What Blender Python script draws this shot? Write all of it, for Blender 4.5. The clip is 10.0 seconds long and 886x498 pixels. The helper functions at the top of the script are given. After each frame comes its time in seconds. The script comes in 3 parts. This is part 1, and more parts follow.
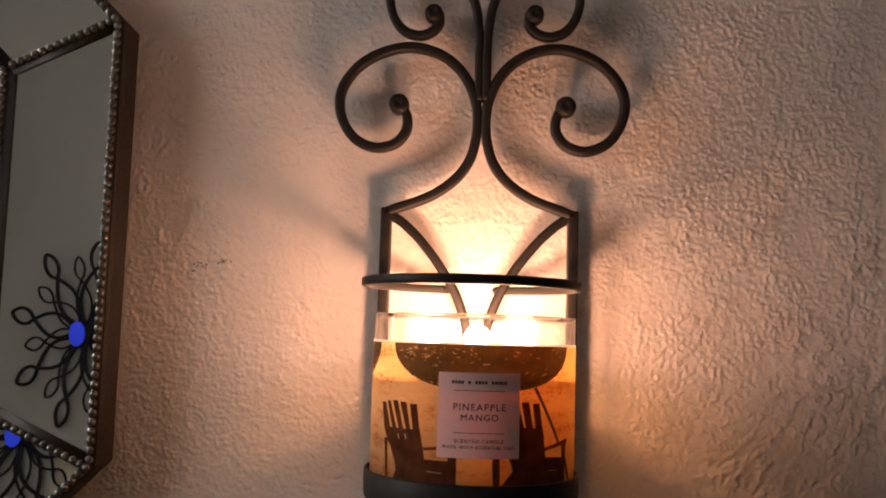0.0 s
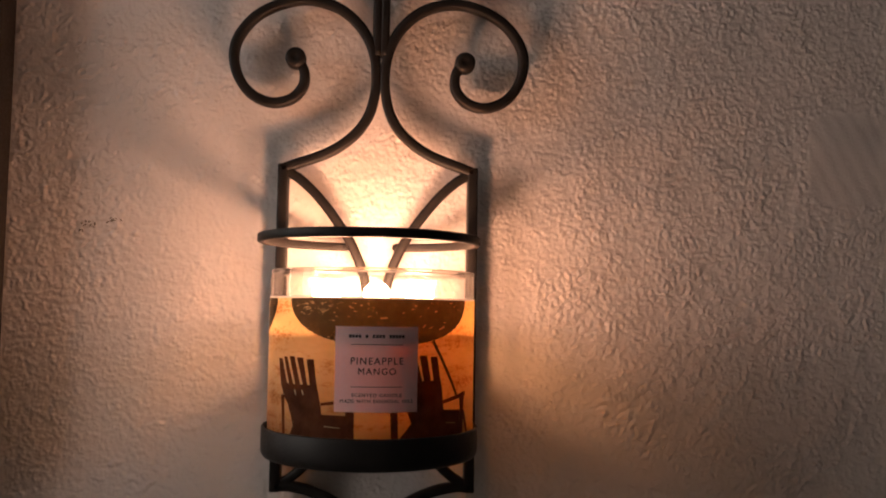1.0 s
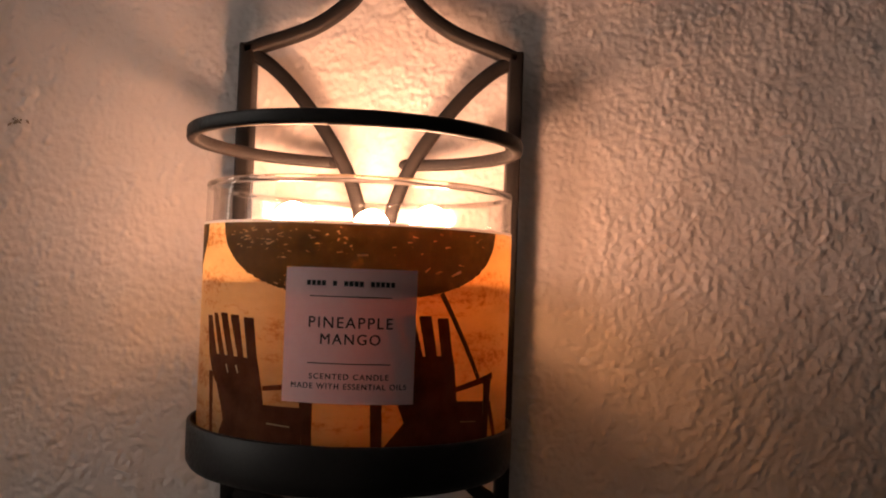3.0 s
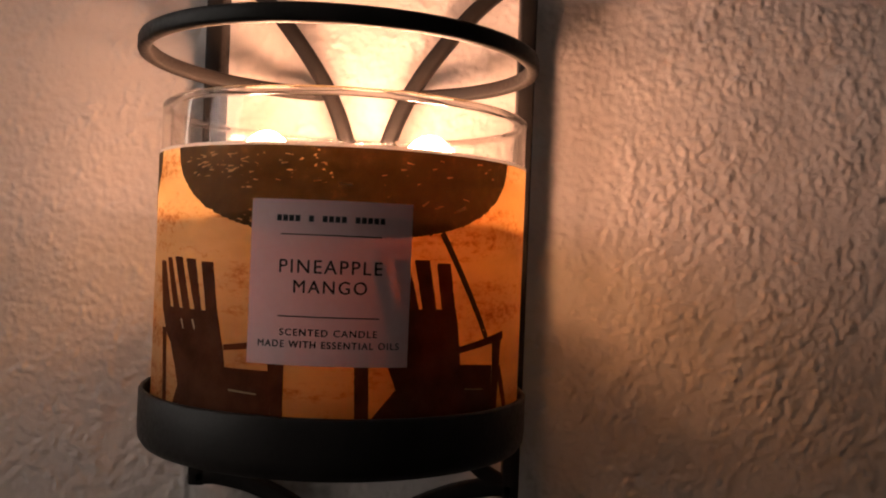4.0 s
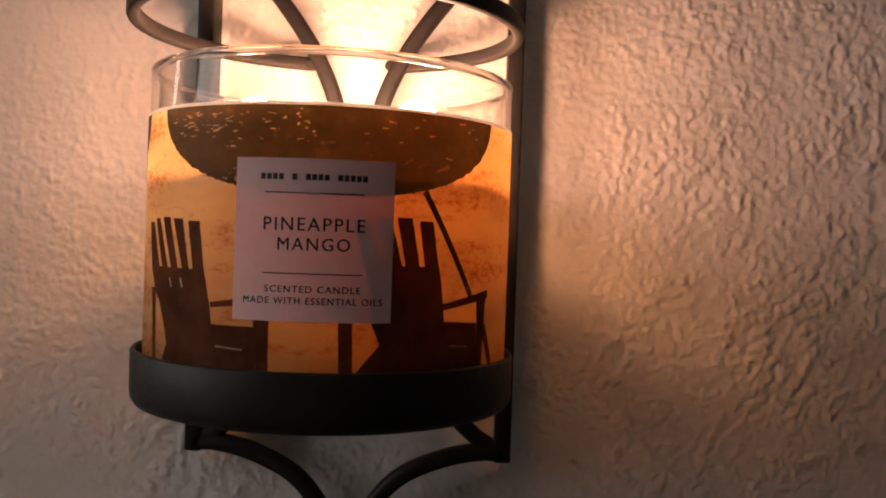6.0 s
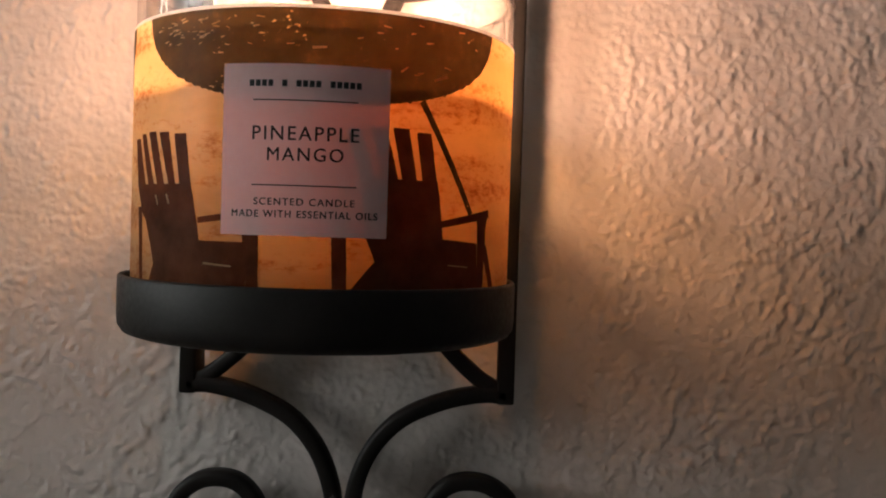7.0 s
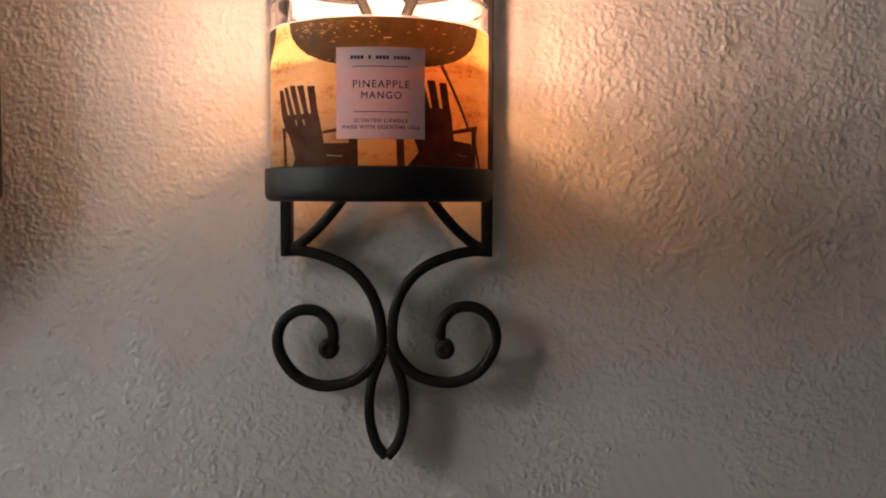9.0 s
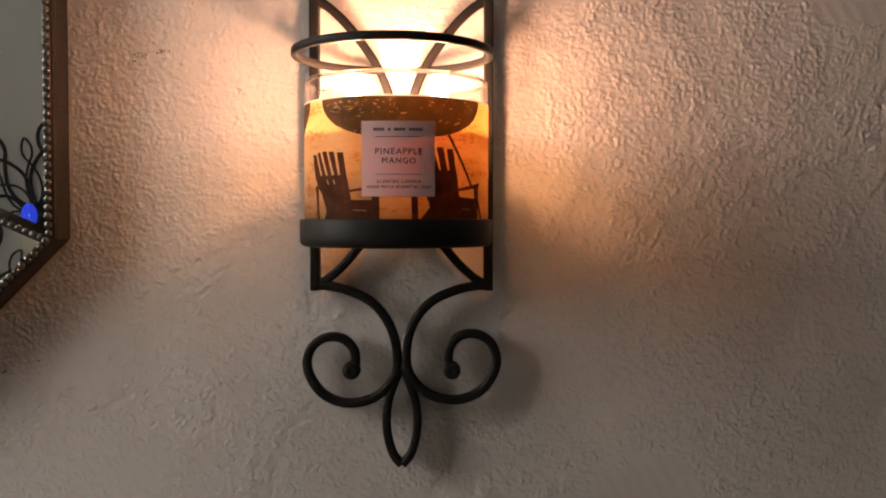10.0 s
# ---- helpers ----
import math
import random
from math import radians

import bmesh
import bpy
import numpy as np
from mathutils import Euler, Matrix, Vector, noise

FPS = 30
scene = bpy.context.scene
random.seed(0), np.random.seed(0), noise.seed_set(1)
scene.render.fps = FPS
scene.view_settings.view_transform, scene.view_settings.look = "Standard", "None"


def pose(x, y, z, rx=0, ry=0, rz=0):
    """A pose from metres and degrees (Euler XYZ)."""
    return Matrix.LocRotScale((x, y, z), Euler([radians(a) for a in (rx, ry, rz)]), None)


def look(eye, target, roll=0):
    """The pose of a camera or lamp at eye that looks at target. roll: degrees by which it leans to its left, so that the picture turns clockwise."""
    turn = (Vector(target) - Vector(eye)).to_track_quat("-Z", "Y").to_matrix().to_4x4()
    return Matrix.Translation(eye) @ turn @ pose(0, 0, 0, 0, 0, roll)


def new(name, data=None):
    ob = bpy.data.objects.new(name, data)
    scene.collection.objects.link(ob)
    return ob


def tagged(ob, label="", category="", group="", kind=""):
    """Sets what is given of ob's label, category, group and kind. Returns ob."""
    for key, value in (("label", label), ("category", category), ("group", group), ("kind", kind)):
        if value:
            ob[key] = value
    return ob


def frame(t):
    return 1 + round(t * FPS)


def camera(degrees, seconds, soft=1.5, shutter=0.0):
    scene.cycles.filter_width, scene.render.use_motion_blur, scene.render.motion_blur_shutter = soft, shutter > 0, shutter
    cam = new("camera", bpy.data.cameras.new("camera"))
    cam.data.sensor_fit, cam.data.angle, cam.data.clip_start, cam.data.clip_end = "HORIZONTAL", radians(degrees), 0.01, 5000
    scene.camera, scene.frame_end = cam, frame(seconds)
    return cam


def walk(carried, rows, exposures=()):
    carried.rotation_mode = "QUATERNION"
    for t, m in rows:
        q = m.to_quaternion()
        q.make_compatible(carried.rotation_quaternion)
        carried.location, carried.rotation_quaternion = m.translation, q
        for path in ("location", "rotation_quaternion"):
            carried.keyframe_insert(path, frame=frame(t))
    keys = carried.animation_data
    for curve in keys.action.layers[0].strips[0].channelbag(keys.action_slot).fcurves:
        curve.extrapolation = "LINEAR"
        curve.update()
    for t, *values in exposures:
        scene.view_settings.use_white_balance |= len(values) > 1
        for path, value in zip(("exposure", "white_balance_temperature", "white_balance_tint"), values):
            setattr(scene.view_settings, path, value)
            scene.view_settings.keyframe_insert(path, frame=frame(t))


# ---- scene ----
cam = camera(53.1, 10.0, soft=2.0)
PATH = [
    (0, (0.004, -0.495, 1.555), (-0.092, 1.493, 1.744), 1.7),
    (0.5, (0.0, -0.509, 1.547), (0.037, 1.484, 1.701), 1.2),
    (1, (0.01, -0.491, 1.547), (0.117, 1.502, 1.679), 0.9),
    (1.5, (0.016, -0.446, 1.543), (0.11, 1.548, 1.666), 1.1),
    (2, (0.023, -0.401, 1.535), (0.064, 1.596, 1.639), 1.2),
    (3.3, (0.03, -0.335, 1.538), (0.005, 1.664, 1.578), 2.2),
    (3.5, (0.029, -0.326, 1.536), (0.006, 1.674, 1.563), 2.2),
    (4, (0.03, -0.303, 1.528), (0.005, 1.697, 1.536), 2.3),
    (4.5, (0.028, -0.293, 1.524), (-0.001, 1.706, 1.515), 2.3),
    (5, (0.034, -0.304, 1.525), (0.002, 1.695, 1.511), 2.3),
    (5.2, (0.038, -0.31, 1.524), (0.005, 1.69, 1.515), 2.2),
    (6.3, (0.035, -0.298, 1.517), (-0.019, 1.701, 1.493), 1.9),
    (6.5, (0.033, -0.291, 1.512), (-0.021, 1.708, 1.481), 1.8),
    (7, (0.039, -0.296, 1.505), (-0.025, 1.702, 1.455), 1.8),
    (7.5, (0.043, -0.318, 1.497), (-0.028, 1.68, 1.436), 1.9),
    (8, (0.036, -0.362, 1.49), (-0.018, 1.636, 1.409), 1.3),
    (8.5, (0.029, -0.424, 1.481), (0.016, 1.574, 1.383), 0.7),
    (9, (0.025, -0.466, 1.477), (0.042, 1.531, 1.37), 0.2),
    (9.5, (0.024, -0.506, 1.482), (0.043, 1.492, 1.398), -0.0),
    (10, (0.024, -0.537, 1.491), (0.026, 1.462, 1.424), 0.0),
]
walk(cam, [(t, look(eye, target, roll)) for t, eye, target, roll in PATH],
     [(0, -0.78, 6700, 14), (1, -1.04, 6700, 14), (2, -1.15, 6700, 13), (3.5, -1.40, 6650, 13), (4.5, -1.42, 6600, 13), (5.2, -1.37, 6500, 12), (6.5, -0.86, 6250, 7), (7, -0.7, 5880, 1), (7.5, -0.6, 5830, 1),
      (8.5, -0.25, 5800, 1), (9, -0.2, 5880, 2), (10, -0.3, 6600, 7)])

# ---- world and lamps ----
world = bpy.data.worlds.new("world")
scene.world = world
world.use_nodes = True
world.node_tree.nodes["Background"].inputs["Color"].default_value = (0.02, 0.022, 0.026, 1)
world.node_tree.nodes["Background"].inputs["Strength"].default_value = 1.0

LAMP_AT, LAMP_STRENGTH = (-1.08, -0.44), 13.4      # the unseen lamp added down the room; its hanging drum is assumed
FLAME_STRENGTH = 550.0


# ---- materials ----
def shader(name):
    m = bpy.data.materials.new(name)
    m.use_nodes = True
    return m, m.node_tree.nodes, m.node_tree.links, m.node_tree.nodes["Principled BSDF"]


def noise_node(nodes, links, scale, detail=4.0, rough=0.55, stretch=None):
    co = nodes.new("ShaderNodeTexCoord")
    n = nodes.new("ShaderNodeTexNoise")
    n.inputs["Scale"].default_value, n.inputs["Detail"].default_value, n.inputs["Roughness"].default_value = scale, detail, rough
    if stretch:
        mp = nodes.new("ShaderNodeMapping")
        mp.inputs["Scale"].default_value = stretch
        links.new(co.outputs["Object"], mp.inputs["Vector"])
        links.new(mp.outputs["Vector"], n.inputs["Vector"])
    else:
        links.new(co.outputs["Object"], n.inputs["Vector"])
    return n


def ramp_node(nodes, links, value, stops):
    r = nodes.new("ShaderNodeValToRGB")
    while len(r.color_ramp.elements) < len(stops):
        r.color_ramp.elements.new(0.5)
    for e, (p, c) in zip(r.color_ramp.elements, stops):
        e.position, e.color = p, (*c, 1)
    links.new(value, r.inputs["Fac"])
    return r.outputs["Color"]


def bump_node(nodes, links, height, strength, distance):
    b = nodes.new("ShaderNodeBump")
    b.inputs["Strength"].default_value, b.inputs["Distance"].default_value = strength, distance
    links.new(height, b.inputs["Height"])
    return b.outputs["Normal"]


def surface(name, dark, light, scale, rough=0.6, metal=0.0, bump=0.2, depth=0.001, fine=None, coat=0.0):
    """A plain worked surface: two colours blended by noise, a finer relief, uneven gloss."""
    m, nodes, links, p = shader(name)
    n = noise_node(nodes, links, scale)
    links.new(ramp_node(nodes, links, n.outputs["Fac"], [(0.3, dark), (0.7, light)]), p.inputs["Base Color"])
    f = noise_node(nodes, links, fine or scale * 6, 3.0)
    links.new(bump_node(nodes, links, f.outputs["Fac"], bump, depth), p.inputs["Normal"])
    r = ramp_node(nodes, links, f.outputs["Fac"], [(0.3, (rough * 0.85,) * 3), (0.7, (min(1, rough * 1.15),) * 3)])
    links.new(r, p.inputs["Roughness"])
    p.inputs["Metallic"].default_value, p.inputs["Coat Weight"].default_value = metal, coat
    return m


PLASTER = surface("wall_paint", (0.52, 0.465, 0.44), (0.57, 0.515, 0.49), 9.0, rough=0.62, bump=0.4, depth=0.0005, fine=600)
ROOM_PAINT = surface("room_paint", (0.62, 0.61, 0.595), (0.67, 0.66, 0.645), 3.0, rough=0.8, bump=0.3, depth=0.002, fine=160)
GREY_PAINT = surface("grey_paint", (0.62, 0.63, 0.62), (0.67, 0.68, 0.665), 3.0, rough=0.8, bump=0.3, depth=0.002, fine=160)
CREAM_PAINT = surface("cream_paint", (0.74, 0.68, 0.54), (0.79, 0.73, 0.60), 3.0, rough=0.5, bump=0.1, depth=0.0005, fine=200)
CEILING_PAINT = surface("ceiling_paint", (0.70, 0.695, 0.685), (0.76, 0.755, 0.745), 4.0, rough=0.9, bump=0.3, depth=0.002, fine=120)
CARPET = surface("carpet", (0.16, 0.13, 0.10), (0.24, 0.20, 0.16), 40.0, rough=0.95, bump=0.6, depth=0.004, fine=500)
IRON = surface("black_iron", (0.0085, 0.0070, 0.0064), (0.0150, 0.0122, 0.0110), 60.0, rough=0.52, bump=0.25, depth=0.0002, fine=700)
IRON.node_tree.nodes["Principled BSDF"].inputs["Specular IOR Level"].default_value = 0.18
PEWTER = surface("dull_pewter", (0.09, 0.085, 0.082), (0.20, 0.19, 0.18), 220.0, rough=0.34, metal=0.9, bump=0.2, depth=0.0002, fine=1500)
DARK_WOOD = surface("dark_frame", (0.010, 0.007, 0.005), (0.022, 0.016, 0.012), 60.0, rough=0.6, bump=0.2, depth=0.0003, fine=600)
WIRE = surface("blackened_wire", (0.012, 0.012, 0.013), (0.022, 0.022, 0.024), 40.0, rough=0.5, bump=0.1, depth=0.0005)
SCUFF = surface("scuff", (0.16, 0.13, 0.105), (0.24, 0.20, 0.165), 900.0, rough=0.9, bump=0.1, depth=0.0002)
WICK = surface("burnt_wick", (0.012, 0.010, 0.009), (0.03, 0.02, 0.015), 900.0, rough=0.95, bump=0.4, depth=0.0003)


def mirror_material():
    m, nodes, links, p = shader("mirror_glass")
    p.inputs["Base Color"].default_value = (0.90, 0.91, 0.89, 1)
    p.inputs["Metallic"].default_value = 1.0
    n = noise_node(nodes, links, 30.0)
    links.new(ramp_node(nodes, links, n.outputs["Fac"], [(0.35, (0.0,) * 3), (0.75, (0.012,) * 3)]), p.inputs["Roughness"])
    return m


def glass_material(name, colour):
    m, nodes, links, p = shader(name)
    nodes.remove(p)
    thin = nodes.new("ShaderNodeBsdfTransparent")
    gloss = nodes.new("ShaderNodeBsdfGlossy")
    gloss.inputs["Roughness"].default_value = 0.0
    thin.inputs["Color"].default_value = (*colour, 1)
    facing = nodes.new("ShaderNodeLayerWeight")
    facing.inputs["Blend"].default_value = 0.5
    steep = nodes.new("ShaderNodeMath")
    steep.operation = "POWER"
    steep.inputs[1].default_value = 4.0
    links.new(facing.outputs["Facing"], steep.inputs[0])
    rim = nodes.new("ShaderNodeMath")
    rim.operation = "MULTIPLY_ADD"
    rim.inputs[1].default_value, rim.inputs[2].default_value = 0.9, 0.022
    links.new(steep.outputs["Value"], rim.inputs[0])
    sheet = nodes.new("ShaderNodeMixShader")
    links.new(rim.outputs["Value"], sheet.inputs["Fac"])
    links.new(thin.outputs["BSDF"], sheet.inputs[1])
    links.new(gloss.outputs["BSDF"], sheet.inputs[2])
    links.new(sheet.outputs["Shader"], nodes["Material Output"].inputs["Surface"])
    return m


def rim_material():
    m, nodes, links, p = shader("rim_glass")
    p.inputs["Base Color"].default_value = (0.985, 0.985, 0.98, 1)
    p.inputs["Transmission Weight"].default_value, p.inputs["IOR"].default_value = 1.0, 1.47
    p.inputs["Roughness"].default_value = 0.02
    return m


def film_material(name, stops, scale, through_part, stretch=None, rough=0.35):
    """Printed film on the jar: partly scatters back, partly lets the light of the flames through."""
    m, nodes, links, p = shader(name)
    n = noise_node(nodes, links, scale, 6.0, 0.62, stretch)
    colour = ramp_node(nodes, links, n.outputs["Fac"], stops)
    links.new(colour, p.inputs["Base Color"])
    p.inputs["Roughness"].default_value = rough
    p.inputs["Specular IOR Level"].default_value = 0.12
    p.inputs["Coat Weight"].default_value, p.inputs["Coat Roughness"].default_value = 0.13, 0.04
    t = nodes.new("ShaderNodeBsdfTranslucent")
    links.new(colour, t.inputs["Color"])
    mix = nodes.new("ShaderNodeMixShader")
    mix.inputs["Fac"].default_value = through_part
    links.new(p.outputs["BSDF"], mix.inputs[1])
    links.new(t.outputs["BSDF"], mix.inputs[2])
    links.new(mix.outputs["Shader"], nodes["Material Output"].inputs["Surface"])
    return m


def sunset_material():
    """The printed sunset: sandy yellow on one side running into red-orange, streaked and stippled, dimmed downwards."""
    m = film_material("printed_sunset", [(0.25, (0.57, 0.48, 0.30)), (0.5, (0.69, 0.60, 0.41)), (0.75, (0.80, 0.72, 0.53))], 38.0, 0.66, (1, 1, 2.4))
    nodes, links = m.node_tree.nodes, m.node_tree.links
    co = nodes.new("ShaderNodeTexCoord")
    split = nodes.new("ShaderNodeSeparateXYZ")
    links.new(co.outputs["Object"], split.inputs["Vector"])
    across = nodes.new("ShaderNodeMapRange")
    across.inputs["From Min"].default_value, across.inputs["From Max"].default_value = -0.04, 0.045
    links.new(split.outputs["X"], across.inputs["Value"])
    tint = ramp_node(nodes, links, across.outputs["Result"], [(0.0, (1.0, 1.0, 1.0)), (0.45, (1.0, 0.90, 0.76)), (0.75, (1.0, 0.74, 0.58)), (1.0, (1.0, 0.84, 0.70))])
    old = nodes["Principled BSDF"].inputs["Base Color"].links[0].from_socket
    mul = nodes.new("ShaderNodeMix")
    mul.data_type, mul.blend_type = "RGBA", "MULTIPLY"
    mul.inputs["Factor"].default_value = 1.0
    links.new(old, mul.inputs["A"])
    links.new(tint, mul.inputs["B"])
    grain = noise_node(nodes, links, 420.0, 5.0, 0.7, (1, 1, 2.0))
    bands = noise_node(nodes, links, 60.0, 3.0, 0.5, (0.5, 0.5, 3.0))
    both = nodes.new("ShaderNodeMath")
    both.operation = "MULTIPLY"
    links.new(grain.outputs["Fac"], both.inputs[0])
    links.new(bands.outputs["Fac"], both.inputs[1])
    specks = ramp_node(nodes, links, both.outputs["Value"], [(0.27, (1.0, 1.0, 1.0)), (0.34, (0.86, 0.72, 0.60)), (0.42, (0.60, 0.42, 0.32))])
    ink = nodes.new("ShaderNodeMix")
    ink.data_type, ink.blend_type = "RGBA", "MULTIPLY"
    ink.inputs["Factor"].default_value = 1.0
    links.new(mul.outputs["Result"], ink.inputs["A"])
    links.new(specks, ink.inputs["B"])
    # flame light fading down the jar is put into the print's colour, browner below
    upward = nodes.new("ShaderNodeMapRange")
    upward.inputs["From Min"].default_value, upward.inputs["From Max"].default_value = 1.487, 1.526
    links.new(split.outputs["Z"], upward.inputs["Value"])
    flame_fade = ramp_node(nodes, links, upward.outputs["Result"], [(0.0, (0.50, 0.45, 0.38)), (0.55, (0.80, 0.77, 0.73)), (1.0, (1.0, 1.0, 1.0))])
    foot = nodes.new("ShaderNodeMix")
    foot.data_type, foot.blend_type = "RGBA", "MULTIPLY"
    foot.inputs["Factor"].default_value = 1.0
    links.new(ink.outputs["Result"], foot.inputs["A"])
    links.new(flame_fade, foot.inputs["B"])
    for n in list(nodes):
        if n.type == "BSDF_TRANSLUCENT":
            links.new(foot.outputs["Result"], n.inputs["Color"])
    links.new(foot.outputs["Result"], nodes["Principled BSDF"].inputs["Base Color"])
    return m


def wax_material():
    """Soft wax full of light: it lets most of what falls on it through, scattered."""
    m, nodes, links, p = shader("candle_wax")
    n = noise_node(nodes, links, 60.0)
    colour = ramp_node(nodes, links, n.outputs["Fac"], [(0.3, (0.93, 0.81, 0.58)), (0.7, (0.96, 0.86, 0.66))])
    links.new(colour, p.inputs["Base Color"])
    p.inputs["Roughness"].default_value = 0.3
    t = nodes.new("ShaderNodeBsdfTranslucent")
    links.new(colour, t.inputs["Color"])
    mix = nodes.new("ShaderNodeMixShader")
    mix.inputs["Fac"].default_value = 0.86
    links.new(p.outputs["BSDF"], mix.inputs[1])
    links.new(t.outputs["BSDF"], mix.inputs[2])
    clear = nodes.new("ShaderNodeBsdfTransparent")
    clear.inputs["Color"].default_value = (1.0, 0.92, 0.76, 1)
    half = nodes.new("ShaderNodeMixShader")
    half.inputs["Fac"].default_value = 0.36
    links.new(mix.outputs["Shader"], half.inputs[1])
    links.new(clear.outputs["BSDF"], half.inputs[2])
    links.new(half.outputs["Shader"], nodes["Material Output"].inputs["Surface"])
    return m


def glow_material(name, colour, strength):
    m, nodes, links, p = shader(name)
    p.inputs["Base Color"].default_value = (*colour, 1)
    p.inputs["Emission Color"].default_value, p.inputs["Emission Strength"].default_value = (*colour, 1), strength
    return m


MIRROR, GLASS, WAX, LIQUID = mirror_material(), glass_material("clear_glass", (0.985, 0.98, 0.97)), wax_material(), glass_material("molten_wax", (1.0, 0.95, 0.82))
RIM_GLASS = rim_material()
SUNSET = sunset_material()
SHADE_PRINT = film_material("printed_umbrella", [(0.3, (0.046, 0.039, 0.024)), (0.62, (0.080, 0.065, 0.038)), (0.8, (0.18, 0.12, 0.06))], 260.0, 0.55)


def open_weave(m):
    nodes, links = m.node_tree.nodes, m.node_tree.links
    small = noise_node(nodes, links, 900.0, 2.0, 0.5, (0.6, 0.6, 1.4))
    large = noise_node(nodes, links, 95.0, 2.0, 0.5)
    both = nodes.new("ShaderNodeMath")
    both.operation = "MULTIPLY"
    links.new(small.outputs["Fac"], both.inputs[0])
    links.new(large.outputs["Fac"], both.inputs[1])
    gate = ramp_node(nodes, links, both.outputs["Value"], [(0.402, (0.015,) * 3), (0.432, (0.85,) * 3)])
    old = nodes["Material Output"].inputs["Surface"].links[0].from_socket
    clear = nodes.new("ShaderNodeBsdfTransparent")
    mix = nodes.new("ShaderNodeMixShader")
    links.new(gate, mix.inputs["Fac"])
    links.new(old, mix.inputs[1])
    links.new(clear.outputs["BSDF"], mix.inputs[2])
    links.new(mix.outputs["Shader"], nodes["Material Output"].inputs["Surface"])


open_weave(SHADE_PRINT)
CHAIR_PRINT = film_material("printed_chair", [(0.3, (0.075, 0.028, 0.016)), (0.7, (0.15, 0.060, 0.032))], 120.0, 0.5)
for print_material in (CHAIR_PRINT, SHADE_PRINT):
    print_material.node_tree.nodes["Principled BSDF"].inputs["Coat Weight"].default_value = 0.0
    print_material.node_tree.nodes["Principled BSDF"].inputs["Specular IOR Level"].default_value = 0.05
PAPER = film_material("label_paper", [(0.3, (0.92, 0.67, 0.67)), (0.7, (0.95, 0.72, 0.72))], 500.0, 0.42, None, 0.7)
INK = surface("black_ink", (0.010, 0.009, 0.011), (0.020, 0.018, 0.020), 400.0, rough=0.6, bump=0.0)
EDGE_LINE = film_material("film_edge", [(0.3, (0.70, 0.69, 0.68)), (0.7, (0.80, 0.79, 0.78))], 200.0, 0.4)
FLAME = glow_material("flame", (1.0, 0.51, 0.295), FLAME_STRENGTH)
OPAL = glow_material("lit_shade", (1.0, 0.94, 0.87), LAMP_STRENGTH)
# Emission added so the blue centre reads bright in the dim room.
BLUE_GEM = glow_material("blue_glass_added_glow", (0.03, 0.06, 0.75), 0.9)
BLUE_GEM.node_tree.nodes["Principled BSDF"].inputs["Roughness"].default_value = 0.08


# ---- building helpers ----
def mesh_of(name, bm, material, smooth=True):
    me = bpy.data.meshes.new(name)
    bmesh.ops.recalc_face_normals(bm, faces=bm.faces)
    bm.to_mesh(me)
    bm.free()
    me.materials.append(material)
    if smooth:
        for p in me.polygons:
            p.use_smooth = True
    return me


def part(name, bm, material, parent, label="", smooth=True):
    ob = new(name, mesh_of(name, bm, material, smooth))
    ob.parent = parent
    ob.matrix_parent_inverse = parent.matrix_world.inverted()
    if label:
        tagged(ob, label)
    return ob


def thing(name, at, label, category, group=""):
    ob = new(name)
    ob.matrix_world = Matrix.Translation(at)
    ob.empty_display_size = 0.02
    bpy.context.view_layer.update()
    return tagged(ob, label, category, group)


def box(bm, x0, x1, y0, y1, z0, z1, bevel=0.0):
    v = [bm.verts.new((x, y, z)) for x in (x0, x1) for y in (y0, y1) for z in (z0, z1)]
    made = [bm.faces.new([v[i] for i in f]) for f in ((0, 1, 3, 2), (4, 6, 7, 5), (0, 4, 5, 1), (2, 3, 7, 6), (0, 2, 6, 4), (1, 5, 7, 3))]
    if bevel:
        edges = list({e for f in made for e in f.edges})
        bmesh.ops.bevel(bm, geom=edges, offset=bevel, segments=2, profile=0.5, affect="EDGES")
    return bm


def glide(points, steps=8):
    """A smooth line through points of any dimension (Catmull-Rom)."""
    p = [Vector(q) for q in points]
    p = [2 * p[0] - p[1]] + p + [2 * p[-1] - p[-2]]
    out = []
    for a, b, c, d in zip(p, p[1:], p[2:], p[3:]):
        for k in range(steps):
            t = k / steps
            out.append(0.5 * (2 * b + (c - a) * t + (2 * a - 5 * b + 4 * c - d) * t * t + (3 * b - a - 3 * c + d) * t ** 3))
    return out + [p[-2]]


